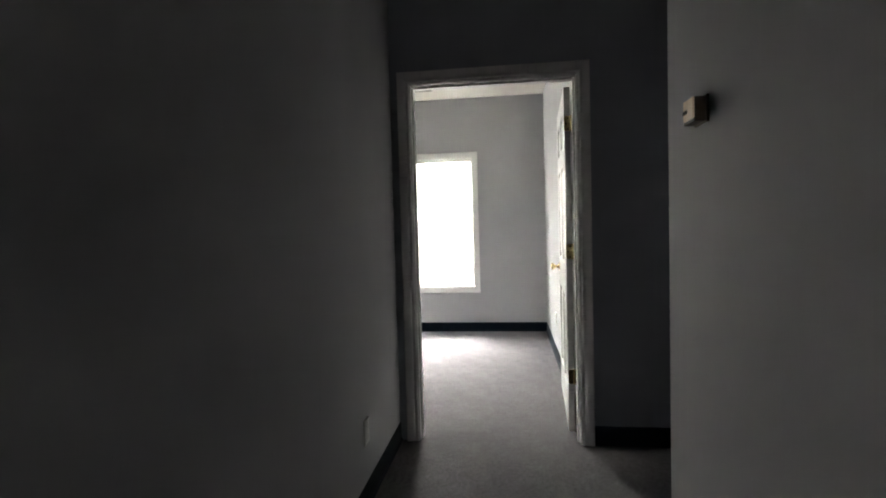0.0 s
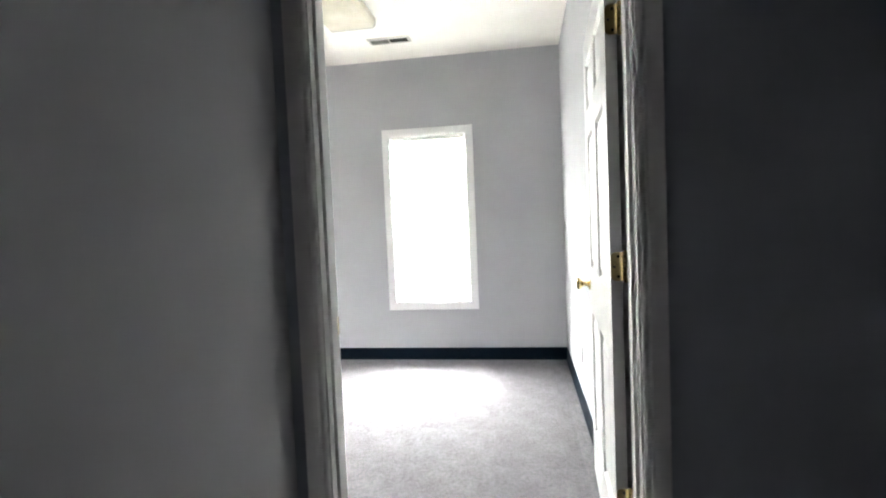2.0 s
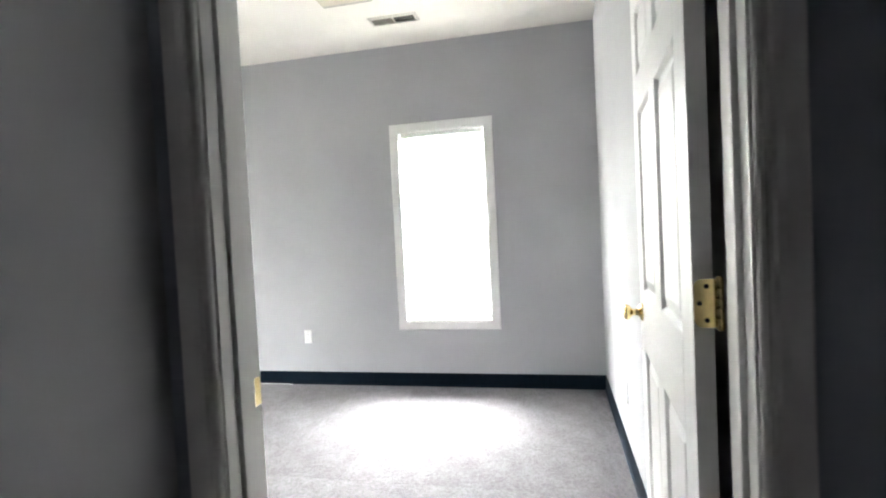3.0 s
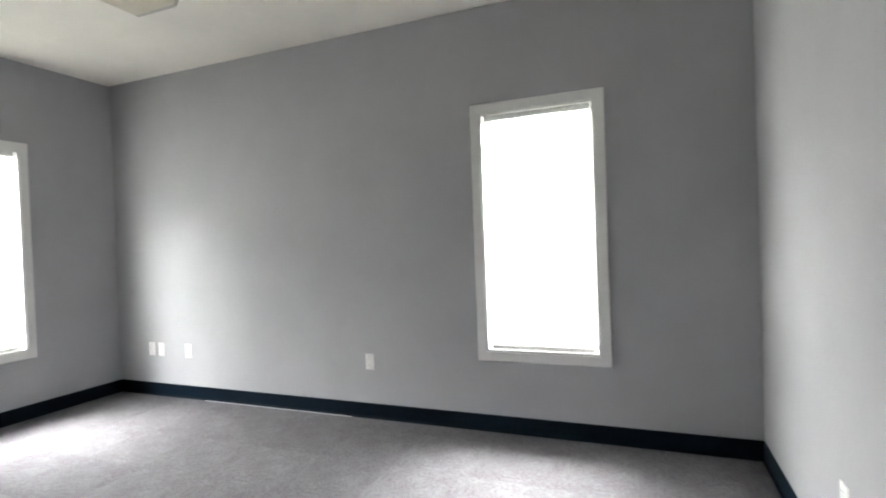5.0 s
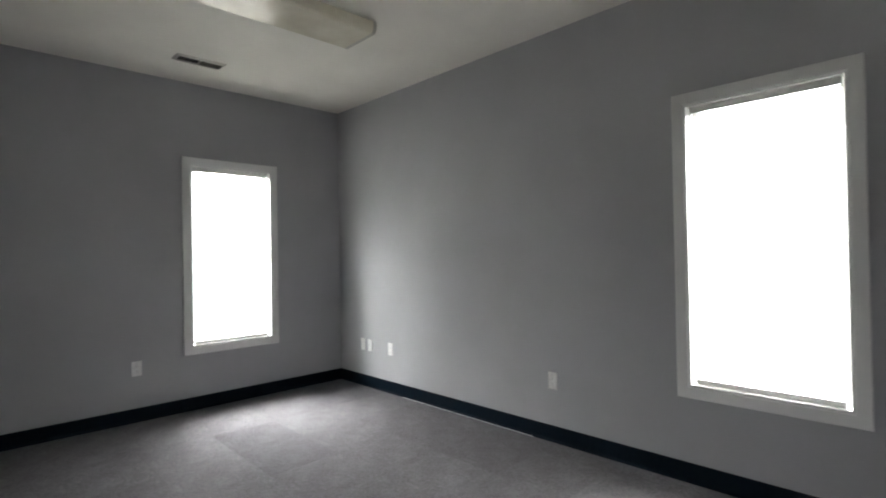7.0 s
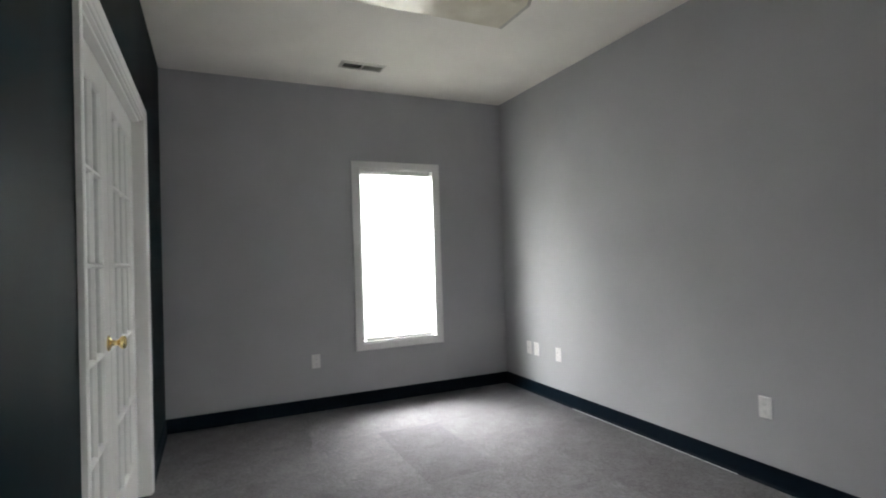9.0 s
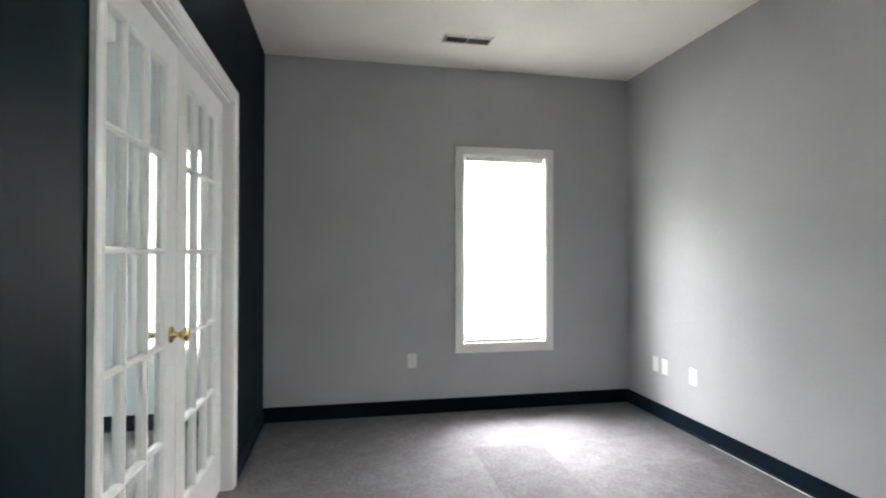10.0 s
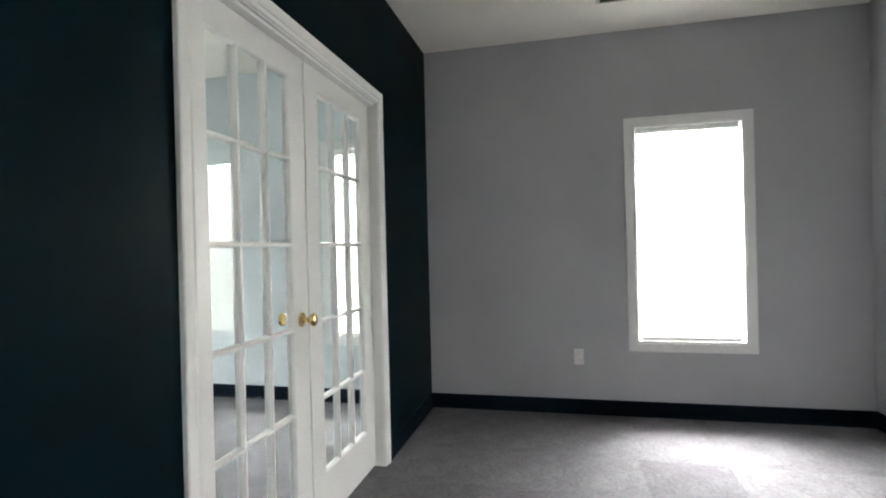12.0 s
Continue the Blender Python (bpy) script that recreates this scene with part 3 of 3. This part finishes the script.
def glazed_leaf(x0, x1, knob_x=None):
    st, top, bottom, bar = 0.118, 1.930, 0.229, 0.021
    y1, y0 = FY, FY - 0.035
    bm = bmesh.new()
    box(x0, y0, 0.012, x0 + st, y1, 2.03, 0.0015, bm)
    box(x1 - st, y0, 0.012, x1, y1, 2.03, 0.0015, bm)
    box(x0 + st, y0, 0.012, x1 - st, y1, bottom, 0, bm)
    box(x0 + st, y0, top, x1 - st, y1, 2.03, 0, bm)
    lf = part("door_leaf", bm, ENAMEL, french, "white wooden leaf with fifteen glass panes")
    gx0, gx1 = x0 + st, x1 - st
    pw, ph = (gx1 - gx0 - 2 * bar) / 3, (top - bottom - 4 * bar) / 5
    ym = (y0 + y1) / 2
    # muntin bars with bevelled faces
    prof = [(-bar / 2, -0.006), (-0.005, -0.0165), (0.005, -0.0165), (bar / 2, -0.006), (bar / 2, 0.006), (0.005, 0.0165), (-0.005, 0.0165), (-bar / 2, 0.006)]
    for i in (1, 2):
        x = gx0 + i * (pw + bar) - bar / 2
        part("muntin", extrude(prof, bottom, top, lambda s, u, v: (x + u, ym + v, s)), ENAMEL, lf)
    for j in (1, 2, 3, 4):
        z = bottom + j * (ph + bar) - bar / 2
        part("muntin", extrude(prof, gx0, gx1, lambda s, u, v: (s, ym + v * 0.98, z + u)), ENAMEL, lf)
    # glazing bead round the inside of stiles and rails
    bm = bmesh.new()
    for side in (-1, 1):
        loops = [[bm.verts.new((x, ym + side * d, z)) for x, z in ((gx0 + i, bottom + i), (gx1 - i, bottom + i), (gx1 - i, top - i), (gx0 + i, top - i))] for i, d in ((0, 0.0165), (0.004, 0.015), (0.011, 0.006), (0.011, 0.001))]
        for p, q in zip(loops, loops[1:]):
            for k in range(4):
                bm.faces.new((p[k], p[(k + 1) % 4], q[(k + 1) % 4], q[k]))
    part("glazing_bead", bm, ENAMEL, lf)
    pane = mesh_from(box(-pw / 2 - 0.006, -0.002, -ph / 2 - 0.006, pw / 2 + 0.006, 0.002, ph / 2 + 0.006), "pane", GLASS)
    for i in range(3):
        for j in range(5):
            ob = share("pane", pane, lf, (gx0 + pw / 2 + i * (pw + bar), ym, bottom + ph / 2 + j * (ph + bar)))
            ob.visible_shadow = False
    if knob_x:
        knob_pair(lf, knob_x, 0.942, y0, y1)
    return lf


glazed_leaf(FD[0] + 0.004, MEET - 0.0045)
glazed_leaf(MEET + 0.0045, FD[1] - 0.004, MEET + 0.062)
# dark strip set in to darken the gap, where only shade falls
part("gap_shade_strip", box(MEET - 0.0042, FY - 0.028, 0.014, MEET + 0.0042, FY - 0.012, 2.028, 0.001), DARK, french, "dark strip standing for the shade in the gap between the leaves")


# ------------------------------------------------------------------ ceiling lights and vents
def ceiling_light(at):
    """Wraparound fluorescent fitting, long in y; local z = 0 at the ceiling."""
    e = thing("ceiling_light", "switched-off fluorescent wraparound light with off-white acrylic lens", "ceiling light", at, group="wraparound lights")
    L = 1.22
    part("housing", box(-0.10, -L / 2 + 0.01, -0.03, 0.10, L / 2 - 0.01, 0.0, 0.002), PAN, e)
    prof = [(-0.166, -0.004), (-0.172, -0.012), (-0.172, -0.046), (-0.164, -0.066), (-0.152, -0.078), (0.152, -0.078), (0.164, -0.066), (0.172, -0.046), (0.172, -0.012), (0.166, -0.004)]
    part("diffuser", extrude(prof, -L / 2 + 0.006, L / 2 - 0.006, lambda s, u, v: (u, s, v)), LENS, e, "off-white ribbed acrylic lens")
    wide = [(u * 1.01, v * 1.015) for u, v in prof]
    part("end_cap", extrude(wide, -L / 2, -L / 2 + 0.022, lambda s, u, v: (u, s, v)), CAP, e, "greyer moulded end of the lens")
    part("end_cap", extrude(wide, L / 2 - 0.022, L / 2, lambda s, u, v: (u, s, v)), CAP, e, "greyer moulded end of the lens")
    return e


first_light = ceiling_light((1.778, -1.56, H - 0.001))
copy_thing(first_light, pose(3.455, -1.56, H - 0.001))


def ceiling_vent(at, rz):
    """Two-way register, long in x; louvres run across and lean outwards in each half."""
    e = thing("ceiling_vent", "enamelled steel two-way ceiling air register, dark louvres", "air vent", at, rz, group="ceiling registers")
    a, b, r = 0.172, 0.070, 0.020
    bm = bmesh.new()
    steps = [(0, 0.0), (0.001, -0.004), (0.006, -0.006), (r, -0.0125), (r + 0.001, 0.0)]
    loops = [[bm.verts.new((x, y, d)) for x, y in ((-a + i, -b + i), (a - i, -b + i), (a - i, b - i), (-a + i, b - i))] for i, d in steps]
    for p, q in zip(loops, loops[1:]):
        for k in range(4):
            bm.faces.new((p[k], p[(k + 1) % 4], q[(k + 1) % 4], q[k]))
    part("frame", bm, VENT, e)
    # ceiling is closed here; a dark plate paints the duct's inner shade
    part("backing", box(-a + r, -b + r, -0.0012, a - r, b - r, -0.0004), DUCT, e, "dark plate standing for the shade inside the duct")
    part("divider", box(-0.003, -b + r, -0.0120, 0.003, b - r, -0.0012), VENT, e)
    me = mesh_from(box(-0.0055, -b + r, -0.0003, 0.0055, b - r, 0.0003), "louvre", LOUVRE)
    n = 9
    for s in (-1, 1):
        for i in range(n):
            x = s * (0.014 + i * (a - r - 0.022) / (n - 1))
            share("louvre", me, e, (x, 0, -0.0065), (0, s * 52, 0))
    for x in (-a + 0.010, a - 0.010):
        part("screw", lathe([(-0.007, 0.004), (-0.0105, 0.0035), (-0.0111, 0.001)], "z", 10, centre=(x, 0, 0)), STEEL, e)
    return e


ceiling_vent((0.545, -1.535, H - 0.0005), 90)
ceiling_vent((3.603, -0.487, H - 0.0005), 0)


# ------------------------------------------------------------------ wall plates
def cover_plate(e, w=0.070, h=0.114):
    bm = bmesh.new()
    loops = [[bm.verts.new((x, y, z)) for x, z in ((-w / 2 + i, -h / 2 + i), (w / 2 - i, -h / 2 + i), (w / 2 - i, h / 2 - i), (-w / 2 + i, h / 2 - i))] for i, y in ((0, 0.0), (0, -0.0025), (0.002, -0.0045), (0.005, -0.0058))]
    for p, q in zip(loops, loops[1:]):
        for k in range(4):
            bm.faces.new((p[k], p[(k + 1) % 4], q[(k + 1) % 4], q[k]))
    bm.faces.new(loops[-1])
    return part("cover_plate", bm, PLASTIC, e)


def outlet(at, rz):
    """Duplex outlet; local -y looks into the room."""
    e = thing("wall_outlet", "white duplex power outlet low on the wall", "power outlet", at, rz, group="wall outlets")
    cover_plate(e)
    insert = part("socket_insert", box(-0.0165, -0.0078, -0.0335, 0.0165, -0.0050, 0.0335, 0.0015), PLASTIC, e)
    for z in (-0.0175, 0.0175):
        bm = box(-0.0068, -0.0081, z - 0.001, -0.0058, -0.0072, z + 0.006)
        box(0.0058, -0.0081, z - 0.0005, 0.0067, -0.0072, z + 0.005, bm=bm)
        lathe([(-0.0072, 0.0018), (-0.0081, 0.0018)], "y", 10, bm, (0, 0, z - 0.0065))
        part("slot", bm, SLOT, insert, "grey plug slots")
    for z in (-0.0445, 0.0445):
        part("screw", lathe([(-0.0050, 0.0028), (-0.0064, 0.0024), (-0.0066, 0.001)], "y", 10, centre=(0, 0, z)), PLASTIC, e)
    return e


def data_plate(at, rz):
    """Phone or cable plate with one jack."""
    e = thing("data_plate", "white cable wall plate with one jack", "wall plate", at, rz, group="cable plates")
    cover_plate(e)
    j = part("jack", box(-0.009, -0.0078, -0.009, 0.009, -0.0050, 0.009, 0.001), PLASTIC, e)
    part("socket_hole", box(-0.004, -0.0082, -0.004, 0.004, -0.0072, 0.003), SLOT, j)
    for z in (-0.042, 0.042):
        part("screw", lathe([(-0.0050, 0.0026), (-0.0064, 0.0022)], "y", 10, centre=(0, 0, z)), PLASTIC, e)
    return e


data_plate((0.396, 0, 0.40), 0)
data_plate((0.509, 0, 0.40), 0)
outlet((0.822, 0, 0.40), 0)
outlet((2.561, 0, 0.405), 0)
outlet((0, -1.845, 0.413), 90)
outlet((ROOM_E, -1.20, 0.37), -90)
outlet((HALL_W, -3.765, 0.335), 90)

# thermostat on the hallway wall
th = thing("thermostat", "old tan and dark brown thermostat box on hallway wall", "thermostat", (HALL_E, -4.47, 1.54), -90)
part("base", box(-0.046, -0.006, -0.036, 0.046, 0, 0.036, 0.001), BROWN, th)
part("housing", box(-0.042, -0.036, -0.033, 0.042, -0.006, 0.033, 0.004), BROWN, th, "dark brown thermostat housing")
part("face_plate", box(-0.034, -0.040, -0.024, 0.041, -0.035, 0.032, 0.002), BEIGE, th, "tan front plate")
part("lever_slot", box(-0.036, -0.0408, -0.005, -0.002, -0.0385, 0.006, 0.001), DARK, th, "dark slot for the setting lever")
part("lever", box(-0.012, -0.0435, -0.002, -0.006, -0.0395, 0.003, 0.001), BROWN, th)

# ------------------------------------------------------------------ carpet tiles
TILE = 0.457
OFF = (0.31, -1.10)


def tile_mesh(w, d, material):
    bm = bmesh.new()
    e = 0.0005
    lo = [bm.verts.new((x, y, -0.012)) for x, y in ((0, 0), (w, 0), (w, d), (0, d))]
    mi = [bm.verts.new((x, y, -0.0008)) for x, y in ((0, 0), (w, 0), (w, d), (0, d))]
    hi = [bm.verts.new((x, y, 0.0)) for x, y in ((e, e), (w - e, e), (w - e, d - e), (e, d - e))]
    for p, q in ((lo, mi), (mi, hi)):
        for k in range(4):
            bm.faces.new((p[k], p[(k + 1) % 4], q[(k + 1) % 4], q[k]))
    bm.faces.new(hi)
    return mesh_from(bm, "carpet_tile", material)


tile_meshes = {}
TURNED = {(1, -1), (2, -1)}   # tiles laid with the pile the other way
AREAS = [(0.0, ROOM_S, ROOM_E, 0.0), (0.0, BACK_S, HALL_W - T, HALL_N), (HALL_W, HALL_S, HALL_E, HALL_N), (HALL_E, CORNER, RECESS_E, HALL_N),
         (FD[0] - 0.0, HALL_N, FD[1], ROOM_S), (ED[0], HALL_N, ED[1], ROOM_S)]
for ax0, ay0, ax1, ay1 in AREAS:
    i0, i1 = math.floor((ax0 - OFF[0]) / TILE), math.ceil((ax1 - OFF[0]) / TILE)
    j0, j1 = math.floor((ay0 - OFF[1]) / TILE), math.ceil((ay1 - OFF[1]) / TILE)
    for i in range(i0, i1):
        for j in range(j0, j1):
            x0, x1 = max(ax0, OFF[0] + i * TILE), min(ax1, OFF[0] + (i + 1) * TILE)
            y0, y1 = max(ay0, OFF[1] + j * TILE), min(ay1, OFF[1] + (j + 1) * TILE)
            if x1 - x0 < 0.004 or y1 - y0 < 0.004:
                continue
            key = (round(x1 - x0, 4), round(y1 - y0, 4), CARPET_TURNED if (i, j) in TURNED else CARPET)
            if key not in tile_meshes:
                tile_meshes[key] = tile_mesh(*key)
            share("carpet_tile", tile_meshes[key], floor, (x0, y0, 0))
